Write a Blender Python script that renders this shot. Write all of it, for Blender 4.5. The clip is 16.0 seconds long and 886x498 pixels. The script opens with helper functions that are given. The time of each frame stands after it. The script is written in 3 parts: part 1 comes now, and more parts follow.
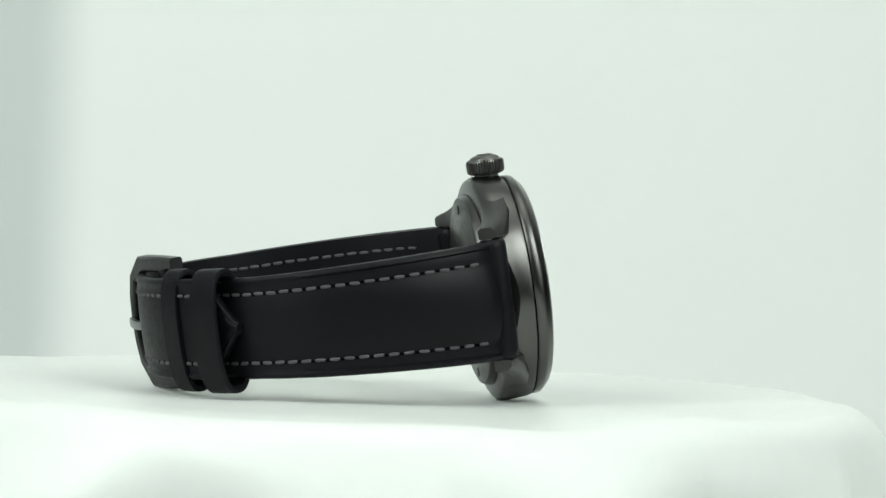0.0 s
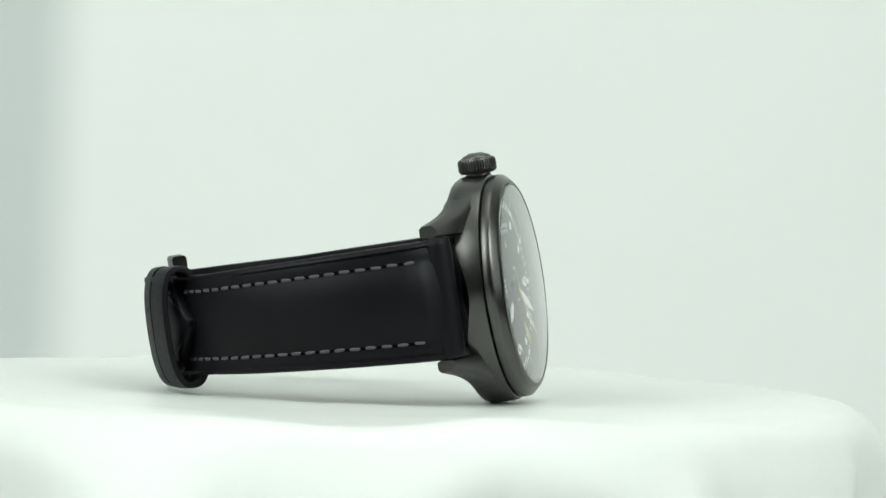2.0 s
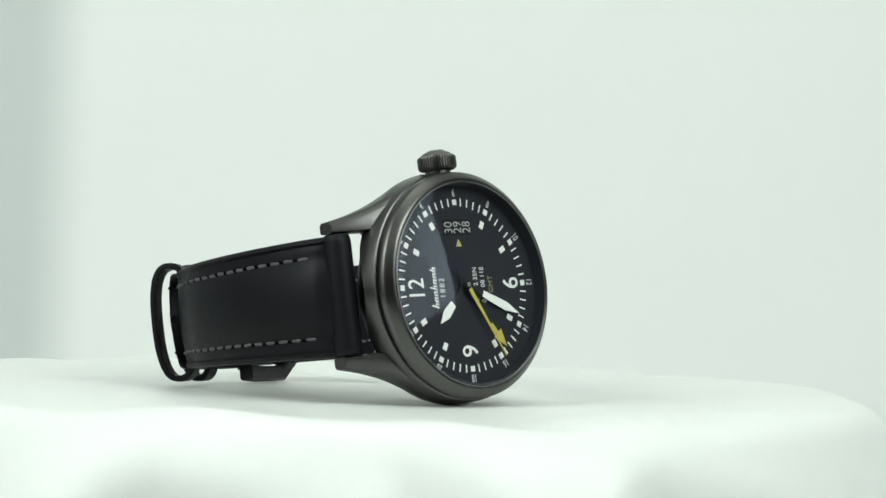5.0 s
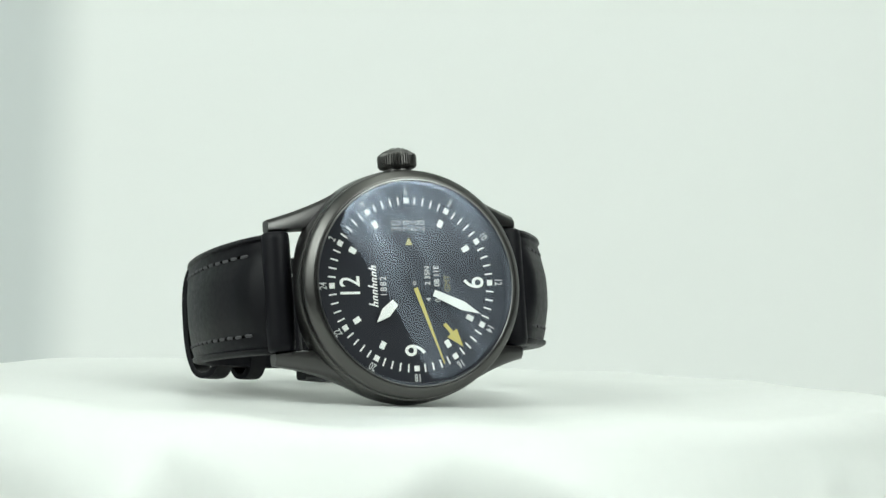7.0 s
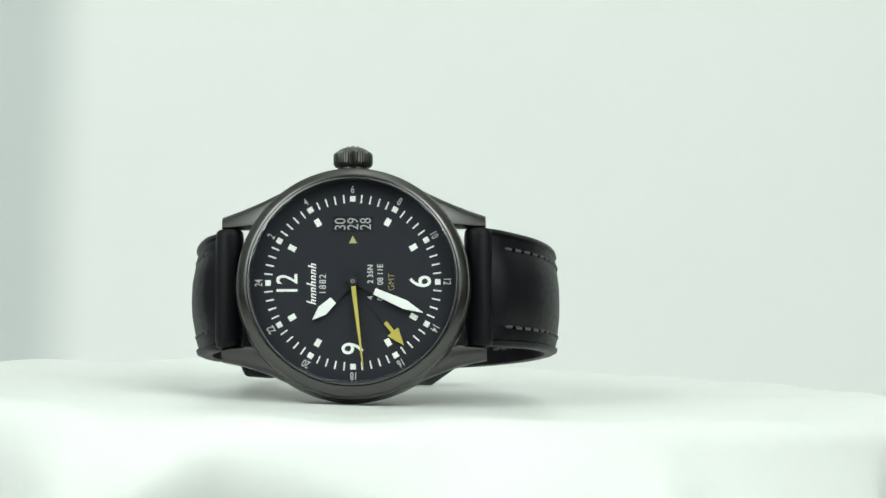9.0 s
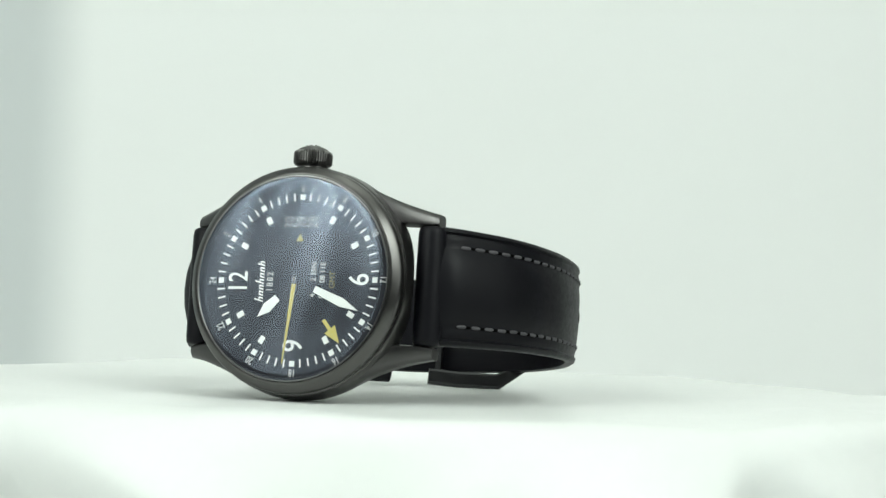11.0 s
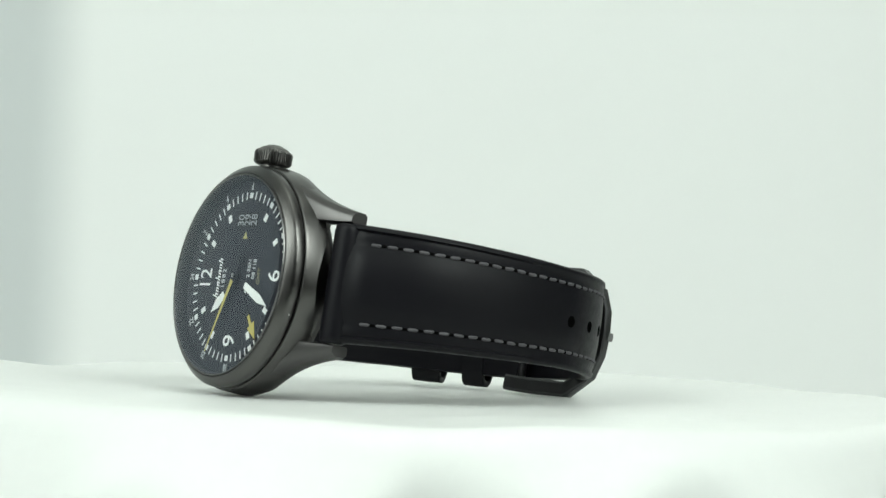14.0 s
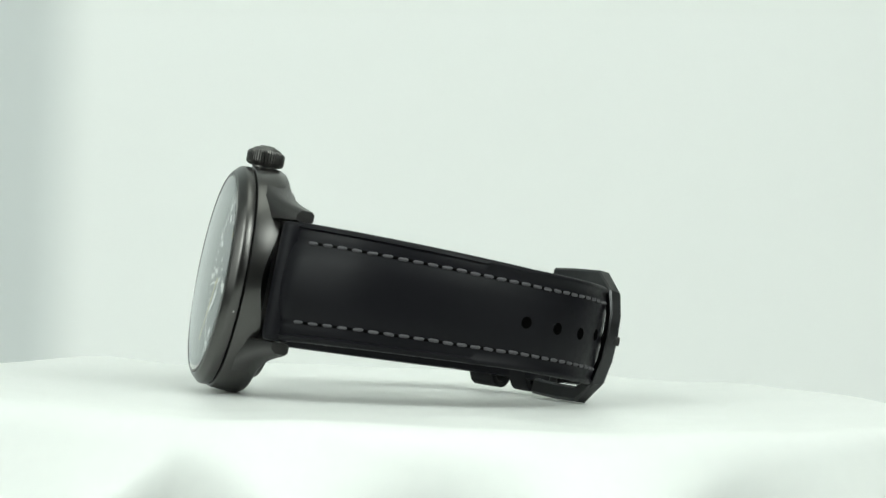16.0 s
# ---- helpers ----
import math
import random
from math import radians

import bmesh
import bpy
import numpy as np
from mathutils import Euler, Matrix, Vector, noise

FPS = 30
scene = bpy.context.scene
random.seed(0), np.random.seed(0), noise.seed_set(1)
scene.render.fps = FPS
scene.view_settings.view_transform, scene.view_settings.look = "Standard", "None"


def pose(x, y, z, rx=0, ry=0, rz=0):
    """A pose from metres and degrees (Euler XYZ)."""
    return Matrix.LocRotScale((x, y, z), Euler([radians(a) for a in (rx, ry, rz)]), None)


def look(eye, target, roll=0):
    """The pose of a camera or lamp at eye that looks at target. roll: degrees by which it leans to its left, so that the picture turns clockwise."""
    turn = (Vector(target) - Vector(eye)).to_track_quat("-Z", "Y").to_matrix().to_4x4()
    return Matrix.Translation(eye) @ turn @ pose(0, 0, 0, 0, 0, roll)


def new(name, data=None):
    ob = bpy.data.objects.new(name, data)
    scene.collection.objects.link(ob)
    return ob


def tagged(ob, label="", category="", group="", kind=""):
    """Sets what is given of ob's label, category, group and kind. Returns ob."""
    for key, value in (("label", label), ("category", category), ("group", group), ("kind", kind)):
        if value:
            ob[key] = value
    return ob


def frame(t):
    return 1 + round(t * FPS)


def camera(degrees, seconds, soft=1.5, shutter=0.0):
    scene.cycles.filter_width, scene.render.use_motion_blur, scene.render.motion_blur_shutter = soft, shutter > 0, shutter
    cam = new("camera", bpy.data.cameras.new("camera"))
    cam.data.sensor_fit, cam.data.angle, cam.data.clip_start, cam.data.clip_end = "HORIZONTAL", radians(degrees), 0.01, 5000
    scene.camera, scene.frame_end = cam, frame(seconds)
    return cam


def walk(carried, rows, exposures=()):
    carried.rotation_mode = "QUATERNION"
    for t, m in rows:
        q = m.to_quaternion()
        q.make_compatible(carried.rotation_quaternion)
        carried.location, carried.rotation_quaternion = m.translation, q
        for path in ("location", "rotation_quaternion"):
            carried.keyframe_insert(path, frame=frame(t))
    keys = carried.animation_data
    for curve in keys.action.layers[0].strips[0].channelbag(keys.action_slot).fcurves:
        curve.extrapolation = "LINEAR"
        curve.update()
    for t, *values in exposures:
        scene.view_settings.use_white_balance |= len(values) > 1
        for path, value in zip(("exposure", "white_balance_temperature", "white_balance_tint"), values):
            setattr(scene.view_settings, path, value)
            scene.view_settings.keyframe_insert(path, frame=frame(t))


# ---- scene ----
# ---------------------------------------------------------------- camera
cam = camera(16.0, 16.0, soft=1.5)
CAM = pose(0, -0.5998, 0.0359, 0, 0, -1.28) @ pose(0, 0, 0, -0.72) @ pose(0, 0, 0, 0, -1.94) @ pose(0, 0, 0, 90)
walk(cam, [(0, CAM), (16, CAM)])

# ---------------------------------------------------------------- world and light
world = bpy.data.worlds.new("studio_room")
scene.world = world
world.use_nodes = True
world.node_tree.nodes["Background"].inputs["Color"].default_value = (0.80, 1.0, 0.86, 1)
world.node_tree.nodes["Background"].inputs["Strength"].default_value = 0.05


GREENISH = (0.905, 1.0, 0.905)
COOL = (0.91, 1.0, 0.935)
# eye, target, width, height, strength, colour, roll, the bright spot's place on the cloth, the cloth's level far from it
SOFTBOXES = [((0.05, 0.02, 0.80), (0.05, 0.02, 0), 0.8, 0.8, 1.10, GREENISH, 0, (0, 0), 0.43),
             ((0.509, -0.370, 0.46), (0, 0, 0.05), 0.62, 0.9, 3.75, COOL, 20, (-0.13, 0.13), 0.24),
             ((-0.529, -0.330, 0.42), (0, 0, 0.05), 0.70, 0.85, 3.08, COOL, 0, (0.12, 0.06), 0.3)]
scene.view_settings.exposure = 0.355

MM = 0.001


# ---------------------------------------------------------------- materials
def material(name, colour, rough=0.5, metal=0.0, spec=0.5):
    m = bpy.data.materials.new(name)
    m.use_nodes = True
    b = m.node_tree.nodes["Principled BSDF"]
    b.inputs["Base Color"].default_value = (*colour, 1)
    b.inputs["Roughness"].default_value = rough
    b.inputs["Metallic"].default_value = metal
    b.inputs["Specular IOR Level"].default_value = spec
    return m


def node(m, kind, **sets):
    n = m.node_tree.nodes.new(kind)
    for k, v in sets.items():
        n.inputs[k.replace("_", " ")].default_value = v
    return n


def grain(m, scale, bump, dist, stretch=(1, 1, 1), tint=0.0, rough_to=None, detail=6.0):
    """Fine relief, a slow tint and an uneven gloss on a material."""
    t = m.node_tree
    b = t.nodes["Principled BSDF"]
    co = t.nodes.new("ShaderNodeTexCoord")
    mp = node(m, "ShaderNodeMapping", Scale=stretch)
    t.links.new(co.outputs["Object"], mp.inputs["Vector"])
    n1 = node(m, "ShaderNodeTexNoise", Scale=scale, Detail=detail, Roughness=0.65)
    t.links.new(mp.outputs["Vector"], n1.inputs["Vector"])
    bp = node(m, "ShaderNodeBump", Strength=bump, Distance=dist)
    t.links.new(n1.outputs["Fac"], bp.inputs["Height"])
    t.links.new(bp.outputs["Normal"], b.inputs["Normal"])
    n2 = node(m, "ShaderNodeTexNoise", Scale=scale * 0.12, Detail=3.0)
    t.links.new(co.outputs["Object"], n2.inputs["Vector"])
    if tint:
        base = b.inputs["Base Color"].default_value[:]
        mx = t.nodes.new("ShaderNodeMix")
        mx.data_type = "RGBA"
        mx.inputs[6].default_value = [c * (1 - tint) for c in base[:3]] + [1]
        mx.inputs[7].default_value = [min(1, c * (1 + tint)) for c in base[:3]] + [1]
        t.links.new(n2.outputs["Fac"], mx.inputs[0])
        t.links.new(mx.outputs[2], b.inputs["Base Color"])
    if rough_to:
        mr = node(m, "ShaderNodeMapRange", From_Min=0.3, From_Max=0.7, To_Min=rough_to[0], To_Max=rough_to[1])
        t.links.new(n1.outputs["Fac"], mr.inputs["Value"])
        t.links.new(mr.outputs["Result"], b.inputs["Roughness"])
    return m


SATIN = grain(material("white_satin", (0.672, 0.684, 0.668), 0.4, spec=0.32), 2500, 0.05, 0.0001, tint=0.02, rough_to=(0.30, 0.46))
PAPER = grain(material("backdrop_paper", (0.80, 0.81, 0.80), 0.9), 60, 0.02, 0.001, tint=0.015)
# dim left side, painted into the paper as soft-edged grey, up to x = -0.11
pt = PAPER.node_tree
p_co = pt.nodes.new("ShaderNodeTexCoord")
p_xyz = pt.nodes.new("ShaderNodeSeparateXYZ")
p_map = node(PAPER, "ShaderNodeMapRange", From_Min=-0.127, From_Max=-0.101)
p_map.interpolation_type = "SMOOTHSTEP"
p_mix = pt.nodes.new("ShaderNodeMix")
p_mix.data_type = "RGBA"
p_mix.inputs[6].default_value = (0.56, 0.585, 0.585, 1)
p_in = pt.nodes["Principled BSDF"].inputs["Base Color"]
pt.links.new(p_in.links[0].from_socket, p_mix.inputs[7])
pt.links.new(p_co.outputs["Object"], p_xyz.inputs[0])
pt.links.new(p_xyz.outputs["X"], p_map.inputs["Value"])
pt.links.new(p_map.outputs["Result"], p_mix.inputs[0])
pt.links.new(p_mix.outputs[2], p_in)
TENT = grain(material("tent_fabric", (0.80, 0.81, 0.80), 0.9), 200, 0.05, 0.001, tint=0.02)
ROOM = grain(material("dark_room_paint", (0.06, 0.065, 0.07), 0.9), 20, 0.05, 0.002, tint=0.1)
LEATHER = grain(material("black_leather", (0.0050, 0.0048, 0.0066), 0.5, spec=0.13), 900, 0.07, 0.0003, tint=0.2, rough_to=(0.36, 0.5))
THREAD = grain(material("grey_thread", (0.066, 0.064, 0.070), 0.8), 4000, 0.4, 0.0001, tint=0.25)
PVD = grain(material("brushed_gunmetal", (0.088, 0.0855, 0.085), 0.34, 1.0), 500, 0.06, 0.0001, (1, 9, 1), tint=0.08, rough_to=(0.28, 0.42))
PVD_TURNED = grain(material("turned_gunmetal", (0.098, 0.0955, 0.093), 0.34, 1.0), 500, 0.008, 0.0001, (1, 9, 1), tint=0.03, rough_to=(0.28, 0.31))
tt = PVD_TURNED.node_tree
t_tan = tt.nodes.new("ShaderNodeTangent")
t_tan.direction_type, t_tan.axis = "RADIAL", "Y"
tt.links.new(t_tan.outputs[0], tt.nodes["Principled BSDF"].inputs["Tangent"])
tt.nodes["Principled BSDF"].inputs["Anisotropic"].default_value = 0.35
tt.nodes["Principled BSDF"].inputs["Anisotropic Rotation"].default_value = 0.25
PVD_DARK = grain(material("dark_gunmetal", (0.06, 0.06, 0.062), 0.36, 1.0), 700, 0.08, 0.0001, tint=0.12, rough_to=(0.3, 0.46))
CROWN_METAL = grain(material("worn_gunmetal", (0.125, 0.122, 0.118), 0.34, 1.0), 900, 0.06, 0.0001, tint=0.1, rough_to=(0.28, 0.4))
STEEL = grain(material("steel", (0.38, 0.38, 0.37), 0.32, 1.0), 900, 0.05, 0.0001, tint=0.1)
RING = grain(material("polished_grey_ring", (0.20, 0.20, 0.20), 0.3, 1.0), 900, 0.03, 0.0001, tint=0.1)
DIAL = material("matt_black_dial", (0.021, 0.022, 0.028), 0.7, spec=0.15)
LUME = grain(material("white_lume", (0.80, 0.82, 0.80), 0.6), 4000, 0.1, 0.00005, tint=0.03)
PRINT = grain(material("pale_print", (0.55, 0.56, 0.56), 0.6), 4000, 0.05, 0.00005, tint=0.03)
DATE_PRINT = grain(material("grey_date_print", (0.33, 0.34, 0.35), 0.6), 4000, 0.05, 0.00005, tint=0.03)
DATE_DISC = material("black_date_disc", (0.011, 0.0115, 0.013), 0.7, spec=0.15)
YELLOW = grain(material("yellow_enamel", (0.50, 0.42, 0.09), 0.4), 3000, 0.05, 0.00005, tint=0.05)
YELLOW_PRINT = grain(material("yellow_print", (0.42, 0.38, 0.14), 0.6), 3000, 0.05, 0.00005, tint=0.05)
GMT_PRINT = grain(material("dull_yellow_print", (0.24, 0.22, 0.10), 0.6), 3000, 0.05, 0.00005, tint=0.05)
HAND_BLACK = material("black_hand_lacquer", (0.018, 0.019, 0.024), 0.65, spec=0.2)
# also colours the strap's holes, whose inner shade is put into this black
GASKET_AND_HOLE_SHADE = material("black_gasket_and_hole_shade", (0.002, 0.002, 0.002), 0.9, spec=0.0)

GLASS = bpy.data.materials.new("sapphire_crystal")
GLASS.use_nodes = True
gt = GLASS.node_tree
for n in list(gt.nodes):
    if n.type == "BSDF_PRINCIPLED":
        gt.nodes.remove(n)
g_out = gt.nodes["Material Output"]
g_mix = gt.nodes.new("ShaderNodeMixShader")
g_tr = gt.nodes.new("ShaderNodeBsdfTransparent")
g_gl = gt.nodes.new("ShaderNodeBsdfGlossy")
g_gl.inputs["Roughness"].default_value = 0.03
g_lw = gt.nodes.new("ShaderNodeLayerWeight")
g_lw.inputs["Blend"].default_value = 0.5
g_pw = gt.nodes.new("ShaderNodeMath")
g_pw.operation = "POWER"
g_pw.inputs[1].default_value = 4.5
g_ma = gt.nodes.new("ShaderNodeMath")
g_ma.operation = "MULTIPLY_ADD"
g_ma.inputs[1].default_value, g_ma.inputs[2].default_value = 1.4, 0.07
g_ma.use_clamp = True
g_tint = gt.nodes.new("ShaderNodeMix")
g_tint.data_type = "RGBA"
g_tint.inputs[6].default_value, g_tint.inputs[7].default_value = (0.70, 0.80, 1.0, 1), (1, 1, 1, 1)
g_fade = node(GLASS, "ShaderNodeMapRange", From_Min=0.08, From_Max=0.3)
gt.links.new(g_ma.outputs[0], g_fade.inputs["Value"])
gt.links.new(g_fade.outputs["Result"], g_tint.inputs[0])
gt.links.new(g_tint.outputs[2], g_gl.inputs["Color"])
gt.links.new(g_lw.outputs["Facing"], g_pw.inputs[0])
gt.links.new(g_pw.outputs[0], g_ma.inputs[0])
gt.links.new(g_ma.outputs[0], g_mix.inputs[0])
gt.links.new(g_tr.outputs[0], g_mix.inputs[1])
gt.links.new(g_gl.outputs[0], g_mix.inputs[2])
gt.links.new(g_mix.outputs[0], g_out.inputs["Surface"])


# ---------------------------------------------------------------- mesh helpers (millimetres in, metres out)
def part(name, bm, mat, parent=None, label="", smooth=True, sharp=35):
    bmesh.ops.recalc_face_normals(bm, faces=bm.faces)
    me = bpy.data.meshes.new(name)
    for f in bm.faces:
        f.smooth = smooth
    if smooth:
        for e in bm.edges:
            if len(e.link_faces) == 2 and e.calc_face_angle(0) > radians(sharp):
                e.smooth = False
    bm.to_mesh(me)
    bm.free()
    me.materials.append(mat)
    ob = new(name, me)
    ob.parent = parent
    if label:
        tagged(ob, label)
    return ob


def lathe(profile, seg=96, closed=False):
    """Turns (r, y) millimetres round the y axis."""
    bm = bmesh.new()
    rings = []
    for r, y in profile:
        if r < 1e-6:
            rings.append([bm.verts.new((0, y * MM, 0))])
        else:
            rings.append([bm.verts.new((r * MM * math.cos(2 * math.pi * i / seg), y * MM, r * MM * math.sin(2 * math.pi * i / seg))) for i in range(seg)])
    pairs = list(zip(rings, rings[1:])) + ([(rings[-1], rings[0])] if closed else [])
    for a, b in pairs:
        for i in range(seg):
            j = (i + 1) % seg
            vs = [a[i % len(a)], a[j % len(a)], b[j % len(b)], b[i % len(b)]]
            vs = [v for k, v in enumerate(vs) if v not in vs[:k]]
            if len(vs) > 2:
                bm.faces.new(vs)
    return bm


def loft(sections, cap=True, loop=False):
    """Joins rings of points of equal count."""
    bm = bmesh.new()
    rings = [[bm.verts.new(Vector(p) * MM) for p in s] for s in sections]
    n = len(rings[0])
    for a, b in list(zip(rings, rings[1:])) + ([(rings[-1], rings[0])] if loop else []):
        for i in range(n):
            bm.faces.new((a[i], a[(i + 1) % n], b[(i + 1) % n], b[i]))
    if cap and not loop:
        bm.faces.new(rings[0])
        bm.faces.new(rings[-1][::-1])
    return bm


def prism(outline, y0, y1, chamfer=0.0):
    """A flat shape of the dial's plane, (x, z) millimetres, from y0 back to y1."""
    c = Vector((sum(p[0] for p in outline) / len(outline), sum(p[1] for p in outline) / len(outline)))
    inner = [(c.x + (x - c.x) * (1 - chamfer), c.y + (z - c.y) * (1 - chamfer)) for x, z in outline]
    return loft([[(x, y0, z) for x, z in inner], [(x, y0 + (y1 - y0) * 0.4, z) for x, z in outline], [(x, y1, z) for x, z in outline]])


def spline(pts, n):
    """Points evenly spaced along a smooth curve through pts."""
    p = [Vector(q) for q in pts]
    p = [2 * p[0] - p[1]] + p + [2 * p[-1] - p[-2]]
    raw = []
    for i in range(1, len(p) - 2):
        for k in range(24):
            t = k / 24
            raw.append(0.5 * (2 * p[i] + (p[i + 1] - p[i - 1]) * t + (2 * p[i - 1] - 5 * p[i] + 4 * p[i + 1] - p[i + 2]) * t * t + (3 * p[i] - p[i - 1] - 3 * p[i + 1] + p[i + 2]) * t ** 3))
    raw.append(p[-2])
    d = [0.0]
    for a, b in zip(raw, raw[1:]):
        d.append(d[-1] + (b - a).length)
    out = []
    for k in range(n + 1):
        s = d[-1] * k / n
        i = max(j for j in range(len(d)) if d[j] <= s + 1e-9)
        i = min(i, len(raw) - 2)
        out.append(raw[i].lerp(raw[i + 1], (s - d[i]) / max(1e-9, d[i + 1] - d[i])))
    return out, d[-1]


def tangents(pts):
    return [(pts[min(i + 1, len(pts) - 1)] - pts[max(i - 1, 0)]).normalized() for i in range(len(pts))]


# ---------------------------------------------------------------- the studio: floor, backdrop, side panels
def box(name, lo, hi, mat):
    bm = bmesh.new()
    bmesh.ops.create_cube(bm, size=1)
    for v in bm.verts:
        v.co = Vector([lo[i] + (hi[i] - lo[i]) * (v.co[i] + 0.5) for i in range(3)])
    return tagged(part(name, bm, mat, smooth=False), kind="structure")


FLOOR_Z = -0.110
tagged(box("floor", (-3, -3, FLOOR_Z - 0.05), (3, 3, FLOOR_Z), TENT), "matt white studio table under the cloth")


def hung_sheet(name, pts, mat, z0, z1, label, thick=0.004):
    path, _ = spline([(x * 1000, y * 1000, 0) for x, y in pts], 80)
    tan = tangents(path)
    secs = []
    for p, t in zip(path, tan):
        nrm = Vector((-t.y, t.x, 0)) * thick * 500
        secs.append([(p + s * nrm + Vector((0, 0, z * 1000))) for s, z in ((1, z0), (-1, z0), (-1, z1), (1, z1))])
    return tagged(part(name, loft(secs), mat), label, "backdrop", kind="structure")


hung_sheet("backdrop", [(0.74, 0.51), (0.60, 0.545), (0.3, 0.55), (0.0, 0.55), (-0.2, 0.55), (-0.45, 0.545), (-0.55, 0.50), (-0.60, 0.40), (-0.62, 0.14)], PAPER, FLOOR_Z, 0.86, "matt white paper backdrop, its dim left side painted in soft grey")
box("ceiling", (-0.65, -0.25, 0.86), (1.0, 0.85, 0.87), TENT)
for name, lo, hi in (("wall_front", (-3, -3.05, FLOOR_Z), (3, -3, 2.5)), ("wall_rear", (-3, 3, FLOOR_Z), (3, 3.05, 2.5)), ("wall_east", (3, -3.05, FLOOR_Z), (3.05, 3.05, 2.5)), ("wall_west", (-3.05, -3.05, FLOOR_Z), (-3, 3.05, 2.5)), ("ceiling_room", (-3.05, -3.05, 2.5), (3.05, 3.05, 2.55))):
    box(name, lo, hi, ROOM)


def diffuser_cloth(colour, strength, spot, low):
    """Glowing diffuser fabric, creased, so that its light is uneven."""
    m = bpy.data.materials.new("lit_diffuser_fabric")
    m.use_nodes = True
    t = m.node_tree
    t.nodes.remove(t.nodes["Principled BSDF"])
    em = t.nodes.new("ShaderNodeEmission")
    em.inputs["Color"].default_value = (*colour, 1)
    co = t.nodes.new("ShaderNodeTexCoord")
    mp = node(m, "ShaderNodeMapping", Scale=(11, 2.6, 1), Rotation=(0, 0, radians(30)))
    nz = node(m, "ShaderNodeTexNoise", Scale=1.0, Detail=2.0, Distortion=0.7)
    mr = node(m, "ShaderNodeMapRange", From_Min=0.36, From_Max=0.64, To_Min=0.4 * strength, To_Max=1.6 * strength)
    t.links.new(co.outputs["Object"], mp.inputs["Vector"])
    t.links.new(mp.outputs["Vector"], nz.inputs["Vector"])
    t.links.new(nz.outputs["Fac"], mr.inputs["Value"])
    # the lamp behind the cloth makes its middle brighter
    far = t.nodes.new("ShaderNodeVectorMath")
    far.operation = "LENGTH"
    hot = node(m, "ShaderNodeMapRange", From_Min=0.0, From_Max=0.36, To_Min=2.8, To_Max=low)
    hot.interpolation_type = "SMOOTHSTEP"
    both = t.nodes.new("ShaderNodeMath")
    both.operation = "MULTIPLY"
    off = t.nodes.new("ShaderNodeVectorMath")
    off.operation = "SUBTRACT"
    off.inputs[1].default_value = (*spot, 0)
    t.links.new(co.outputs["Object"], off.inputs[0])
    t.links.new(off.outputs["Vector"], far.inputs[0])
    t.links.new(far.outputs["Value"], hot.inputs["Value"])
    t.links.new(hot.outputs["Result"], both.inputs[0])
    t.links.new(mr.outputs["Result"], both.inputs[1])
    t.links.new(both.outputs[0], em.inputs["Strength"])
    t.links.new(em.outputs[0], t.nodes["Material Output"].inputs["Surface"])
    return m


def softbox(eye, target, sx, sy, strength, colour, roll, spot, low):
    """A shallow dark housing with a glowing front cloth that faces along its -z."""
    thing = new("softbox")
    tagged(thing, "black studio softbox with a glowing white diffuser cloth", "studio light", "softboxes round the set")
    thing.matrix_world = look(eye, target, roll)
    hx, hy = sx * 500, sy * 500
    ring = lambda gx, gy, z: [(-hx - gx, -hy - gy, z), (hx + gx, -hy - gy, z), (hx + gx, hy + gy, z), (-hx - gx, hy + gy, z)]
    part("housing", loft([ring(0.5, 0.5, -6), ring(6, 6, -6), ring(6, 6, 8), ring(-hx * 0.7, -hy * 0.7, 55), ring(-hx * 0.72, -hy * 0.72, 52), ring(0.5, 0.5, 5)], loop=True), ROOM, thing, smooth=False)
    part("back_plate", loft([ring(-hx * 0.68, -hy * 0.68, z) for z in (54, 58)]), ROOM, thing, smooth=False)
    bm = bmesh.new()
    bm.faces.new([bm.verts.new(Vector(p) * MM) for p in ring(0, 0, 0)])
    part("diffuser", bm, diffuser_cloth(colour, strength, spot, low), thing, "glowing white diffuser cloth", smooth=False)


for light in SOFTBOXES:
    softbox(*light)

# ---------------------------------------------------------------- turntable and cloth
DISC_R = 0.0990
FLARE = 1.25
DEPTHS = (0.8, 0.4, 0.7, 0.5, 0.7, 0.15, 1.0, 0.45, 1.1, 0.15, 0.2, 0.85, 0.6)
CREASES = [(20, 7), (47, 8), (82, 6), (112, 9), (150, 8), (179, 6), (206, 7), (231, 7), (257, 10), (282, 7), (302, 6), (333, 7), (355, 8)]


def turntable():
    bm = bmesh.new()
    prof = [(0, -2.2), (78, -2.2), (80, -3.5), (80, -12), (78, -14), (70, -15), (66, -16), (66, -106), (72, -110), (0, -110)]
    rings = []
    for r, z in prof:
        rings.append([bm.verts.new((r * MM * math.cos(a), r * MM * math.sin(a), z * MM)) for a in [2 * math.pi * i / 96 for i in range(96)]] if r else [bm.verts.new((0, 0, z * MM))])
    for a, b in zip(rings, rings[1:]):
        for i in range(96):
            vs = [a[i % len(a)], a[(i + 1) % len(a)] if len(a) > 1 else None, b[(i + 1) % len(b)] if len(b) > 1 else None, b[i % len(b)]]
            vs = [v for v in vs if v]
            bm.faces.new(vs)
    return tagged(part("turntable", bm, TENT), "round white turntable hidden under a draped cloth", "turntable")


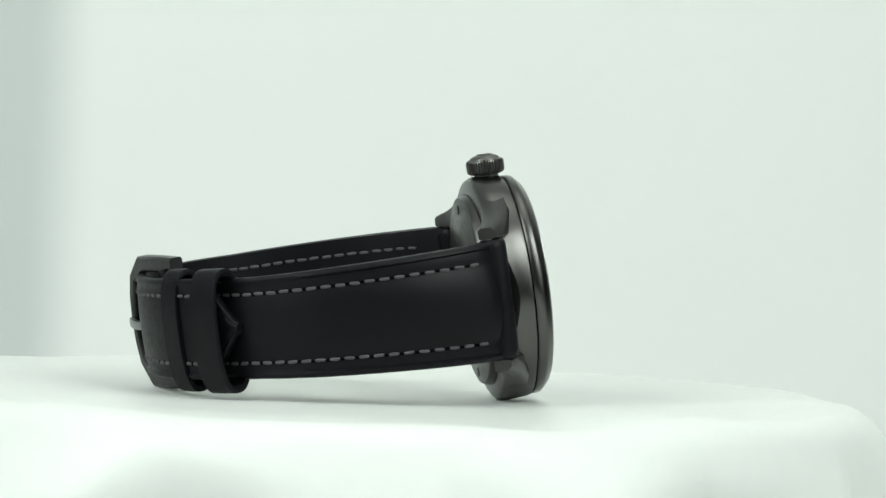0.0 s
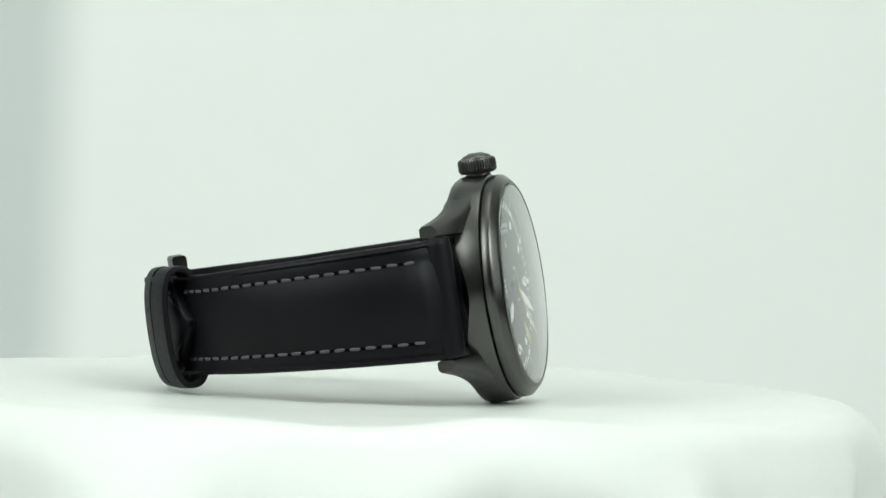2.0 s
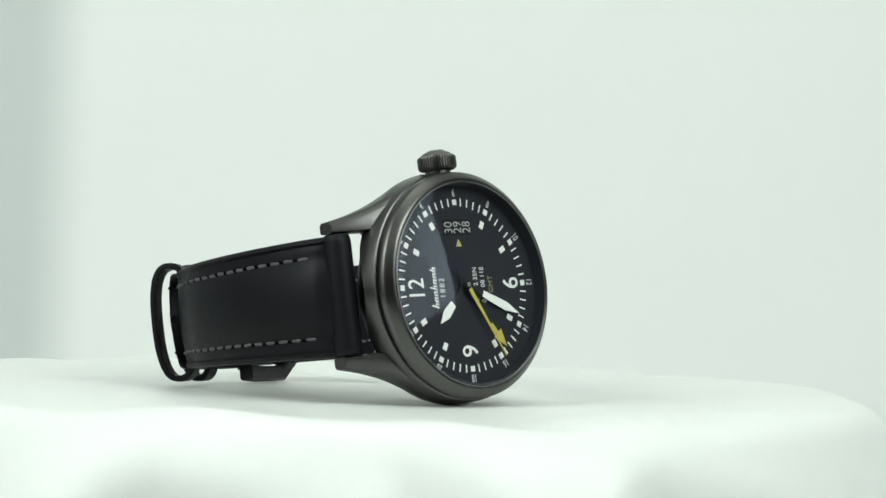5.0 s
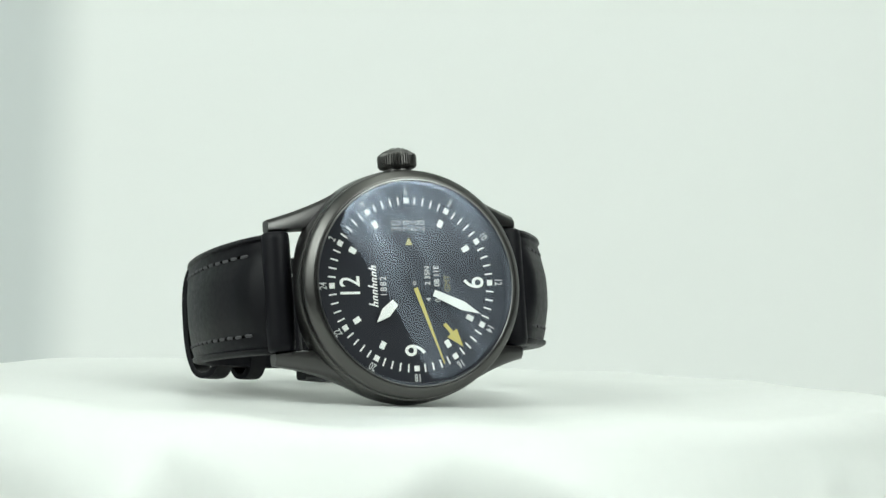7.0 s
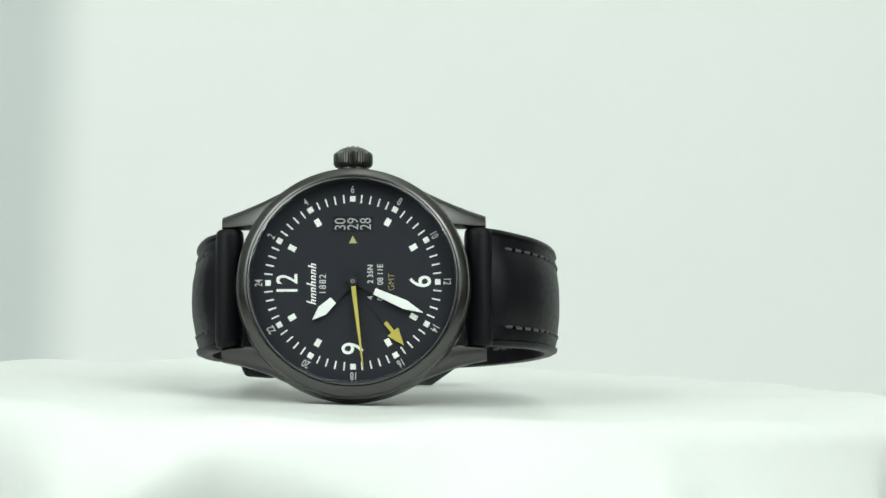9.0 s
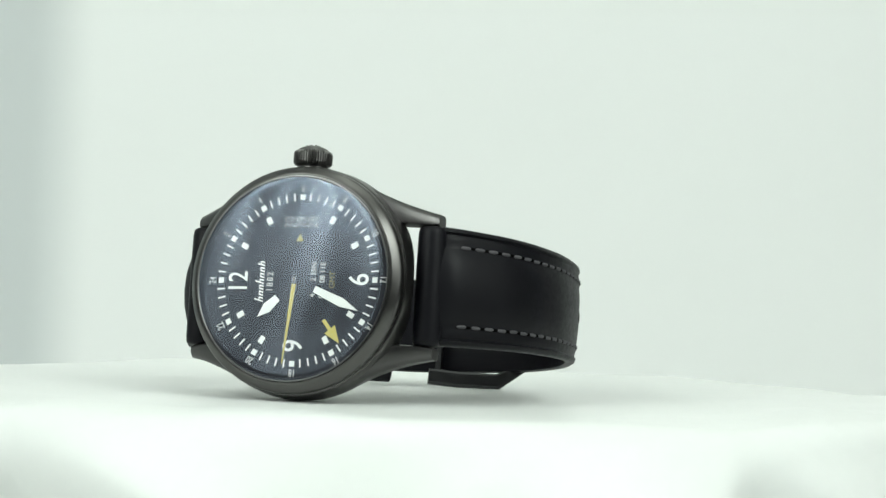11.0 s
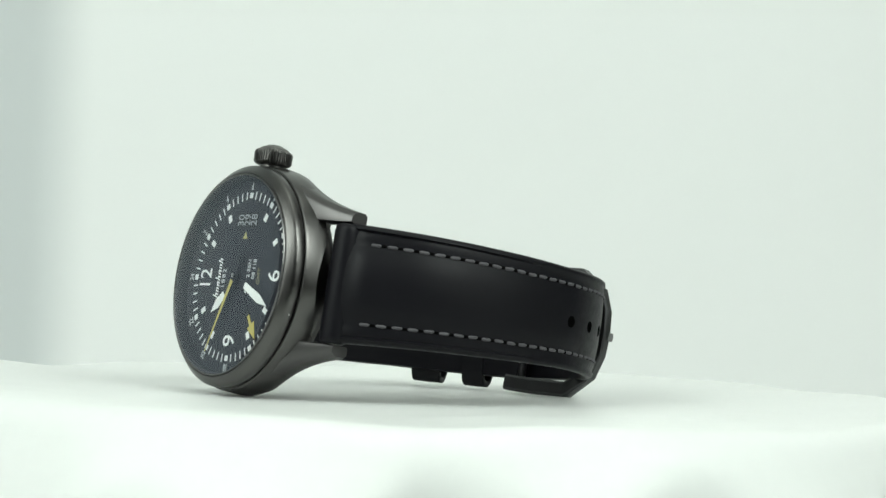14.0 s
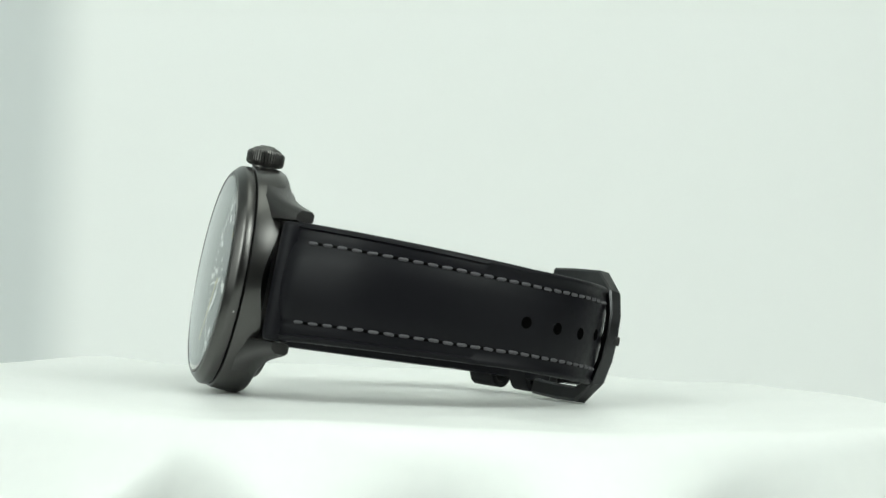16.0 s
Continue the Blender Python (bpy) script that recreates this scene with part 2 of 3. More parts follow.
def cloth():
    bm = bmesh.new()
    NA, NR = 480, 120
    rows = []
    for j in range(NR + 1):
        s = (j / NR) * 0.212
        ring = []
        for i in range(NA):
            a = 2 * math.pi * i / NA
            ca, sa = math.cos(a), math.sin(a)
            big = noise.noise(Vector((ca * 1.3, sa * 1.3, 4.2)))
            mid = noise.noise(Vector((ca * 3.4, sa * 3.4, 1.7)))
            side = (math.degrees(a) - 38 + 180) % 360 - 180
            R = DISC_R + 0.003 * big + 0.016 * math.exp(-(side / 62) ** 4)
            bend = 0.008 + 0.002 * mid
            flat = R - bend
            drop = s - flat - bend * 0.5
            if s < flat:
                r, z, dn = s, 0.0, 0.0
            elif s < flat + bend * FLARE:
                q = (s - flat) / bend
                r, z, dn = flat + bend * math.sin(q), -bend * (1 - math.cos(q)), q / FLARE * 0.06
            else:
                dn = s - flat - bend * FLARE
                r = flat + bend * math.sin(FLARE) + dn * math.cos(FLARE)
                z = -bend * (1 - math.cos(FLARE)) - dn * math.sin(FLARE)
                dn = 0.06 + 0.94 * min(1, dn / 0.010)
            fold = 0.0
            for k, (deg, wid) in enumerate(CREASES):
                d = (math.degrees(a) - deg + 180 + 5 * noise.noise(Vector((s * 70, k * 3.1, 0.5)))) % 360 - 180
                wide = wid * (0.75 if d < 0 else 1.9)
                start = 0.002 + (0.005 + 0.004 * (k % 3)) * min(2.0, abs(d / wide))
                fold = max(fold, DEPTHS[k] * math.exp(-(d / wide) ** 2) * max(0.0, min(1.0, (drop - start) / 0.012)))
            swell = 0.5 + 0.5 * mid
            r += dn * (0.005 * swell - 0.0085 * fold + 0.0022 * noise.noise(Vector((ca * 7, sa * 7, s * 45))))
            if dn:
                z -= 0.0014 * fold * min(1, dn * 8)
            edge = max(0.0, min(1.0, (s - 0.055) / 0.03))
            z += 0.0014 * edge * edge * (3 - 2 * edge)
            z += edge * (0.0012 * noise.noise(Vector((r * ca * 38, r * sa * 38, 0.3))) + 0.0014 * mid) * (1 if s < flat + 0.01 else 0.5)
            z = max(z, FLOOR_Z + 0.002 + 0.001 * fold)
            ring.append(bm.verts.new((r * ca, r * sa, z)) if j else None)
        if j == 0:
            c = bm.verts.new((0, 0, 0))
            ring = [c]
        rows.append(ring)
    for a, b in zip(rows, rows[1:]):
        for i in range(NA):
            k = (i + 1) % NA
            bm.faces.new((a[0], b[i], b[k]) if len(a) == 1 else (a[i], b[i], b[k], a[k]))
    ob = part("draped_cloth", bm, SATIN, sharp=180)
    so = ob.modifiers.new("thickness", "SOLIDIFY")
    so.thickness, so.offset = 0.0006, -1
    return tagged(ob, "white satin cloth draped in soft folds over a turntable", "cloth")


TABLE = turntable()
CLOTH = cloth()

# ---------------------------------------------------------------- the wristwatch
WATCH = new("wristwatch")
tagged(WATCH, "black gunmetal pilot wristwatch lying on its side on white cloth", "watch")

# case middle, back and bezel
bm = lathe([(18.4, 7.7), (19.8, 7.6), (20.9, 7.1), (21.4, 6.2), (21.5, 5.2), (21.5, 4.6), (21.45, 4.0), (21.4, 3.4), (21.3, 1.5), (21.15, 1.0), (20.8, 0.8), (19.5, 0.78), (18.4, 0.78)], 192, True)
for v in bm.verts:
    x, y, z = (c / MM for c in v.co)
    r = math.hypot(x, z)
    if abs(z) < 10.9 and r > 19:
        lip = 4.5 - 0.9 * math.cos(z / 10.5 * math.pi)
        if y > 4.8:
            v.co.x *= 18.8 / r
            v.co.z *= 18.8 / r
            v.co.y = max(v.co.y, (lip + 0.06) * MM)
        elif y > 3:
            v.co.y = (1.5 + (lip - 1.5) * (y - 1.5) / 3.1) * MM
CASE = part("case_middle", bm, PVD_TURNED, WATCH, "brushed gunmetal case band", sharp=30)
BACK = part("case_back", lathe([(0, 9.9), (13.5, 9.9), (14.0, 9.6), (17.0, 9.5), (17.8, 9.2), (18.2, 8.6), (18.3, 7.5), (0, 7.4)], 96), PVD, WATCH, "gunmetal screw-down case back")
for k in range(6):
    a = 2 * math.pi * (k + 0.5) / 6
    c, s_ = 15.6 * math.cos(a), 15.6 * math.sin(a)
    ob = part("case_back_notch", prism([(c + 0.9 * math.cos(b), s_ + 0.9 * math.sin(b)) for b in [2 * math.pi * i / 10 for i in range(10)]], 9.3, 9.75), PVD_DARK, BACK)
BEZEL = part("bezel", lathe([(19.2, 0.72), (20.4, 0.70), (20.85, 0.62), (20.98, 0.42), (20.98, -0.3), (20.92, -0.85), (20.8, -1.1), (20.55, -1.38), (19.75, -2.18), (19.5, -2.36), (19.25, -2.42), (19.12, -2.34), (19.1, -1.4), (18.95, 0.6)], 160, True), PVD_TURNED, WATCH, "smooth brushed gunmetal bezel")
part("rehaut", lathe([(19.08, -2.2), (19.02, -2.42), (18.86, -2.46), (18.74, -2.32), (18.62, -0.6), (18.5, 0.1), (19.08, 0.1)], 128, True), DIAL, WATCH, "black inner flange round the dial")
part("crystal_ring", lathe([(19.06, -2.35), (19.0, -2.6), (18.84, -2.64), (18.76, -2.54), (18.8, -2.36)], 128, True), RING, WATCH, "bright thin rim of the crystal")
part("gasket", lathe([(20.7, 0.62), (20.78, 0.74), (20.7, 0.82), (19.8, 0.74)], 96, True), GASKET_AND_HOLE_SHADE, CASE)
GLASS_OB = part("crystal", lathe([(0, -3.4), (4, -3.36), (8, -3.24), (12, -3.05), (15.5, -2.82), (17.6, -2.66), (18.4, -2.59), (18.66, -2.52), (18.74, -2.36)], 128), GLASS, WATCH, "domed clear sapphire crystal")
GLASS_OB.visible_shadow = False
part("bezel_chip", prism([(19.72 + 0.16 * math.cos(a), -7.1 + 0.22 * math.sin(a)) for a in [2 * math.pi * i / 8 for i in range(8)]], -0.25, 0.0), STEEL, BEZEL, "bare steel nick")


def lug(sx, sz):
    """One lug: rises from the case band, sweeps out and back to a cut tip."""
    secs = []
    n = 14
    for k in range(n + 1):
        t = k / n
        x = 5.5 + 18.5 * t
        zi = 11.05
        x0, z0 = 9.3, 19.1
        if x < x0:
            zo = math.sqrt(21.25 ** 2 - x * x)
        else:
            u = (x - x0) / (24.0 - x0)
            zo = z0 + (13.4 - z0) * u - 2.6 * u * (1 - u)
        yf = 1.0 + 5.95 * t ** 2.1
        yb = 7.3 + 3.4 * t ** 3.0
        ch = 0.55
        pts = [(zi, yf + ch), (zi + ch * 0.5, yf), (zo - ch * 1.8, yf), (zo, yf + ch * 1.8), (zo, yb - ch), (zo - ch, yb), (zi + ch * 0.5, yb), (zi, yb - ch)]
        if k == n:
            pts = [(zi + (z - zi) * 0.9 + 0.15, y * 0.86 + 0.14 * (yf + yb) / 2) for z, y in pts]
            x += 0.3
        secs.append([(sx * x, y, sz * z) for z, y in pts])
    return part("lug", loft(secs), PVD, WATCH, sharp=55)


for sx in (-1, 1):
    for sz in (-1, 1):
        lug(sx, sz)
    bm = loft([[(sx * (22.6 + 0.75 * math.cos(a)), 8.4 + 0.75 * math.sin(a), z) for a in [2 * math.pi * i / 10 for i in range(10)]] for z in (-11.2, 11.2)])
    part("spring_bar", bm, STEEL, WATCH)


def crown():
    teeth, secs = 44, []
    prof = [(2.3, 20.2), (2.3, 21.6), (2.9, 21.7), (3.35, 21.95), (3.6, 22.3), (3.62, 24.0), (3.45, 24.35), (3.1, 24.55), (2.9, 24.6)]
    for r, z in prof:
        ring = []
        for i in range(teeth * 4):
            a = 2 * math.pi * i / (teeth * 4)
            cut = (0, 0, -0.26, -0.26)[i % 4] if 3.2 < r else 0
            ring.append(((r + cut) * math.cos(a), 3.3 + (r + cut) * math.sin(a), z))
        secs.append(ring)
    ob = part("crown", loft(secs), CROWN_METAL, WATCH, "fluted dark gunmetal winding crown", sharp=25)
    cap = [[((r) * math.cos(a), 3.3 + r * math.sin(a), z) for a in [2 * math.pi * i / 40 for i in range(40)]] for r, z in ((2.95, 24.5), (2.9, 24.66), (2.6, 24.95), (2.1, 25.2), (1.5, 25.36), (0.8, 25.46), (0.2, 25.5))]
    part("crown_cap", loft(cap), CROWN_METAL, ob, "domed crown end with a raised emblem")
    # raised emblem: a bar across a small ring
    for x0, x1, y0, y1 in ((-1.3, 1.3, 3.0, 3.6), (-0.3, 0.3, 1.9, 4.7), (-1.1, -0.7, 2.2, 4.4), (0.7, 1.1, 2.2, 4.4)):
        part("crown_emblem", loft([[(x0, y0, z), (x1, y0, z), (x1, y1, z), (x0, y1, z)] for z in (25.1, 25.53)]), CROWN_METAL, ob, smooth=False)
    return ob


crown()

# dial
DIAL_OB = part("dial", lathe([(0, 0), (18.6, 0), (18.6, 0.5), (0, 0.5)], 96), DIAL, WATCH, "matt black dial with white numerals", sharp=20)


def dial_block(name, r, clock, w, h, mat, proud=0.12):
    """A block at radius r; clock in turns of 60 from the twelve, w across, h along the radius."""
    a = 2 * math.pi * clock / 60
    rad = Vector((-math.cos(a), math.sin(a)))
    tan = Vector((math.sin(a), math.cos(a)))
    out = [rad * (r + u * h / 2) + tan * (v * w / 2) for u, v in ((-1, -1), (1, -1), (1, 1), (-1, 1))]
    return part(name, prism([tuple(p) for p in out], -proud, 0.02, 0.08), mat, DIAL_OB, smooth=False)


for k in range(60):
    if k % 5 == 0:
        dial_block("square_marker", 15.4, k, 1.02, 1.02, LUME)
    else:
        dial_block("minute_mark", 15.4, k, 0.28, 1.5, LUME, 0.06)
for k in (5, 10, 20, 25, 35, 40, 50, 55):
    dial_block("hour_marker", 12.72, k, 1.0, 1.4, LUME, 0.14)


def lettering(name, text, x, z, size, turn, mat, bold=0.0, width=1.0, proud=0.05, parent=None, space=1.0):
    """Raised print on the dial, centred at (x, z) millimetres, turned counter-clockwise."""
    cu = bpy.data.curves.new(name, "FONT")
    cu.body, cu.size, cu.align_x, cu.align_y, cu.offset, cu.extrude = text, size * MM, "CENTER", "CENTER", bold * MM, 0.02 * MM
    cu.space_character = space
    cu.resolution_u = 4
    tmp = bpy.data.objects.new("tmp", cu)
    scene.collection.objects.link(tmp)
    me = bpy.data.meshes.new_from_object(tmp)
    bpy.data.objects.remove(tmp)
    me.name = name
    mid = [(min(v.co[i] for v in me.vertices) + max(v.co[i] for v in me.vertices)) / 2 for i in (0, 1)]
    me.transform(Matrix.Translation((-mid[0], -mid[1], 0)))
    me.transform(pose(x * MM, -proud * MM, z * MM) @ Matrix.Rotation(radians(90), 4, "X") @ Matrix.Rotation(radians(turn), 4, "Z") @ Matrix.Diagonal((width, 1, 1, 1)))
    me.materials.clear()
    me.materials.append(mat)
    ob = new(name, me)
    ob.parent = parent or DIAL_OB
    return ob


lettering("numeral_twelve", "12", -12.0, 0.0, 5.5, 90, LUME, 0.03, 0.76)
lettering("numeral_six", "6", 12.2, 0.1, 5.6, 90, LUME, 0.03, 0.86)
lettering("numeral_nine", "9", -0.1, -12.1, 5.6, 90, LUME, 0.03, 0.86)
for h in range(2, 25, 2):
    a = 2 * math.pi * h / 24
    lettering("day_hour_numeral", str(h), -17.15 * math.cos(a), 17.15 * math.sin(a), 2.0, 90 - h * 15, PRINT, 0.02, 0.68)
lettering("year_print", "1882", -5.5, -0.2, 1.75, 90, PRINT, 0.01, 0.9, space=1.25)
lettering("position_print", "2 35N", 3.15, 1.5, 1.45, 90, PRINT, 0.02, 0.95)
lettering("position_print", "08 11E", 4.95, 1.4, 1.45, 90, PRINT, 0.02, 0.95)
lettering("gmt_print", "GMT", 6.95, 0.05, 1.6, 90, GMT_PRINT, 0.0, 0.95)
lettering("position_print", "4", 3.15, -2.85, 1.45, 90, PRINT, 0.02, 0.95)
lettering("position_print", "0", 4.95, -3.05, 1.45, 90, PRINT, 0.02, 0.95)
part("date_window", prism([(-3.75, 9.25), (3.75, 9.25), (3.75, 12.25), (-3.75, 12.25)], -0.02, 0.02, 0.02), DATE_DISC, DIAL_OB, "dark cut-out over the date disc", smooth=False)
for x, d in ((-2.3, "30"), (0.0, "29"), (2.3, "28")):
    lettering("date_numeral", d, x, 10.75, 2.9, 90, DATE_PRINT, 0.0, 0.8, 0.06)
part("date_pointer", prism([(-0.72, 7.2), (0.72, 7.2), (0, 8.6)], -0.06, 0.02), YELLOW_PRINT, DIAL_OB, smooth=False)
# the maker's mark, as plain slanted strokes standing on a base line
MARK_Z = -4.05
for hi in (1.75, 0.85, 0.85, 1.75, 0.85, 0.85, 1.45):
    for dz, top in ((0.0, hi), (0.56, 0.85)):
        z = MARK_Z + dz
        part("mark_stroke", prism([(-6.7, z), (-6.7, z + 0.27), (-6.7 - top, z + 0.27 + top * 0.28), (-6.7 - top, z + top * 0.28)], -0.05, 0.02), LUME, DIAL_OB, smooth=False)
    part("mark_link", prism([(-7.38, MARK_Z + 0.3), (-7.38, MARK_Z + 0.82), (-7.58, MARK_Z + 0.88), (-7.58, MARK_Z + 0.36)], -0.055, 0.02), LUME, DIAL_OB, smooth=False)
    MARK_Z += 1.1


# hands, each built pointing to the twelve (-x) and then turned
def hand(name, outline, mat, clock, y, label="", thick=0.12, parent=None):
    a = 2 * math.pi * clock / 60
    ca, sa = math.cos(a), math.sin(a)
    pts = [(-(r * ca) + w * sa, r * sa + w * ca) for r, w in outline]
    return part(name, prism(pts, y, y + thick, 0.03), mat, parent or WATCH, label, smooth=False)


HOUR = hand("hour_hand", [(-1.0, -0.5), (4.6, -0.55), (5.0, -1.0), (8.3, -1.0), (10.2, 0), (8.3, 1.0), (5.0, 1.0), (4.6, 0.55), (-1.0, 0.5)], HAND_BLACK, 52.8, -0.55, "black hour hand with a white luminous tip")
hand("lume", [(4.85, -0.72), (7.6, -1.0), (10.1, 0), (7.6, 1.0), (4.85, 0.72)], LUME, 52.8, -0.60, parent=HOUR, thick=0.1)
MINUTE = hand("minute_hand", [(-1.5, -0.4), (4.2, -0.4), (10.5, -0.75), (14.2, 0), (10.5, 0.75), (4.2, 0.4), (-1.5, 0.4)], HAND_BLACK, 34.05, -0.95, "black minute hand with a white luminous blade")
hand("lume", [(4.3, -0.62), (10.4, -0.85), (14.1, 0), (10.4, 0.85), (4.3, 0.62)], LUME, 34.05, -1.0, parent=MINUTE, thick=0.1)
GMT = hand("second_zone_hand", [(-1.0, -0.4), (9.4, -0.3), (9.4, 0.3), (-1.0, 0.4)], HAND_BLACK, 38.6, -0.3, "black hand with a yellow arrow", 0.1)
hand("arrow", [(9.4, -0.34), (11.6, -0.34), (11.6, -1.25), (14.9, 0), (11.6, 1.25), (11.6, 0.34), (9.4, 0.34)], YELLOW, 38.6, -0.34, parent=GMT, thick=0.1)
SECOND = new("second_hand")
SECOND.parent = WATCH
SECOND_ROD = hand("second_hand_rod", [(0.9, -0.42), (15.6, -0.10), (15.6, 0.10), (0.9, 0.42)], YELLOW, 0, -1.3, "slim yellow sweep hand", 0.1, SECOND)
hand("second_hand_tail", [(-4.0, -0.4), (0.9, -0.4), (0.9, 0.4), (-4.0, 0.4)], HAND_BLACK, 0, -1.29, "", 0.1, SECOND)
part("second_hand_hub", lathe([(0, -1.5), (0.5, -1.5), (0.75, -1.4), (0.8, -1.15), (0, -1.1)], 24), HAND_BLACK, SECOND)
part("arbor_cap", lathe([(0.16, -1.52), (0.34, -1.56), (0.4, -1.48), (0.3, -1.4)], 20, True), STEEL, SECOND, "small steel ring")
part("hand_arbor", lathe([(0, -1.45), (0.3, -1.45), (0.6, 0.1), (0, 0.1)], 20), PVD_DARK, WATCH)

# strap
RIGHT = [(23.4, 8.3), (25.0, 9.2), (28.5, 13.0), (33.0, 19.5), (36.0, 28.0), (37.2, 38.5), (35.4, 50.6), (29.3, 60.9), (20.0, 67.8), (9.0, 70.4), (-2.0, 69.6), (-12.0, 65.6), (-19.6, 59.2), (-22.6, 55.6)]
LEFT = [(-23.4, 8.6), (-24.6, 10.2), (-26.8, 15.0), (-28.8, 24.0), (-29.0, 34.0), (-27.3, 44.0), (-22.4, 53.0), (-15.0, 59.6), (-7.0, 64.6), (1.5, 67.2)]


def strap(name, pts, width0, width1, thick0, thick1, side, label, tip):
    n = 110
    path, length = spline([(x, y, 0.025 * (y - 8) + 0.2 * side) for x, y in pts], n)
    tan = tangents(path)
    secs = []
    for k, (p, t) in enumerate(zip(path, tan)):
        u = k / n
        out = Vector((t.y, -t.x, 0)).normalized() * side
        s = u * length
        w = width0 + (width1 - width0) * min(1, s / 46)
        th = (thick0 + (thick1 - thick0) * min(1, s / 42)) * min(1, 0.62 + s / 8)
        if tip:
            left = length - s
            if left < 9:
                w *= max(0.1, 1 - (1 - left / 9) ** 1.5)
        pad = max(0.0, 1 - s / 55)
        h = w / 2
        sec = [(-h + 0.15, -0.5), (-h, -0.2), (-h, 0.15), (-h + 0.3, 0.36), (-h + 0.9, 0.42), (-h + 1.25, 0.27), (-h * 0.74, 0.4), (-h * 0.673, 0.34), (-h * 0.61, 0.42 + 0.05 * pad), (-h * 0.3, 0.5 + 0.18 * pad), (0, 0.5 + 0.24 * pad)]
        sec = sec + [(-a, b) for a, b in sec[-2::-1]]
        sec += [(h - 0.9, -0.56), (0, -0.58), (-h + 0.9, -0.56)]
        secs.append([p + out * (b * th) + Vector((0, 0, a)) for a, b in sec])
    ob = part(name, loft(secs), LEATHER, WATCH, label, sharp=60)
    return ob, path, tan, length


def stitches(ob, path, tan, length, side, width0, width1, thick0, thick1, s0, s1, lift=0.375):
    bm = loft([[(x, b * r * 0.28, a * r * 0.31) for a, b in [(math.cos(2 * math.pi * i / 8), math.sin(2 * math.pi * i / 8)) for i in range(8)]] for x, r in ((-0.95, 0.45), (-0.6, 1), (0.6, 1), (0.95, 0.45))])
    first = part("stitch", bm, THREAD, ob, "grey thread stitch")
    # needle holes: small black lozenges on the leather, hole shade put into their colour
    bm = loft([[(x, b * r * 0.08, a * r * 0.25) for a, b in [(math.cos(2 * math.pi * i / 8), math.sin(2 * math.pi * i / 8)) for i in range(8)]] for x, r in ((-0.5, 0.4), (-0.25, 1), (0.25, 1), (0.5, 0.4))])
    hole = part("needle_hole_shade", bm, GASKET_AND_HOLE_SHADE, ob)
    n = len(path) - 1
    s, made = s0, 0
    while s < s1:
        f = s / length * n
        i = min(int(f), n - 1)
        p = path[i].lerp(path[i + 1], f - i)
        t = tan[i]
        out = Vector((t.y, -t.x, 0)) * side
        u = s / length
        w = width0 + (width1 - width0) * min(1, s / 46)
        th = thick0 + (thick1 - thick0) * min(1, s / 42)
        for sz in (-1, 1):
            o = first if not made else new("stitch", first.data)
            o.parent = ob
            jit = random.uniform(-0.06, 0.06)
            pos = (p + out * (th * lift + 0.06) + Vector((0, 0, sz * w / 2 * 0.673 + jit))) * MM
            rot = Matrix((t, out, t.cross(out))).transposed().to_4x4()
            o.matrix_basis = Matrix.Translation(pos) @ rot @ pose(0, 0, 0, 0, random.uniform(-4, 4), 0)
            made += 1
        pitch = 2.95 - 0.7 * min(1, s / 55)
        for sz in (-1, 1):
            o = hole if made == 2 and sz < 0 else new("needle_hole_shade", hole.data)
            o.parent = ob
            o.matrix_basis = Matrix.Translation((p + t * (pitch / 2) + out * (th * lift + 0.02) + Vector((0, 0, sz * w / 2 * 0.673))) * MM) @ rot
        s += pitch


STRAP_R = strap("long_strap", RIGHT, 22.0, 18.6, 4.4, 2.2, 1, "black leather strap half with grey stitching and punched holes", True)
stitches(*STRAP_R, 1, 22.0, 18.6, 4.4, 2.2, 5.2, STRAP_R[3] - 5)
stitches(*STRAP_R, -1, 22.0, 18.6, 4.4, 2.2, 8.0, 62, 0.53)
STRAP_L = strap("short_strap", LEFT, 22.0, 18.6, 4.4, 2.2, -1, "black leather strap half with grey stitching and buckle", False)
stitches(*STRAP_L, -1, 22.0, 18.6, 4.4, 2.2, 5.2, STRAP_L[3] - 8)


for ob, sx in ((STRAP_R[0], 1), (STRAP_L[0], -1)):
    secs = [[(sx * (22.9 + r * math.cos(a)), 7.9 + r * math.sin(a), z) for a in [2 * math.pi * i / 28 for i in range(28)]] for z, r in ((-10.95, 2.0), (-10.6, 2.45), (-9.5, 2.6), (0, 2.65), (9.5, 2.6), (10.6, 2.45), (10.95, 2.0))]
    part("bar_fold", loft(secs), LEATHER, ob, "leather folded round the spring bar", sharp=60)


def along(st, s):
    ob, path, tan, length = st
    f = s / length * (len(path) - 1)
    i = min(int(f), len(path) - 2)
    return path[i].lerp(path[i + 1], f - i), tan[i]


# punched holes: raised discs on the outer face, the holes' shade as near-black colour
for s in (46.2, 53.4, 60.2, 67, 73.6, 80):
    p, t = along(STRAP_R, s)
    out = Vector((t.y, -t.x, 0))
    z = Vector((0, 0, 1))
    top = (4.4 - 2.2 * min(1, s / 42)) * (0.5 + 0.24 * max(0.0, 1 - s / 55))
    p = p + z * (-0.5 if s < 65 else 0)
    bm = loft([[(p + out * (top + hgt) + t * (r * math.cos(a)) + z * (r * math.sin(a))) for a in [2 * math.pi * i / 14 for i in range(14)]] for r, hgt in ((1.1, -0.2), (1.1, 0.02), (0.95, 0.06), (0.9, 0.03))])
    part("punched_hole_shade", bm, GASKET_AND_HOLE_SHADE, STRAP_R[0])


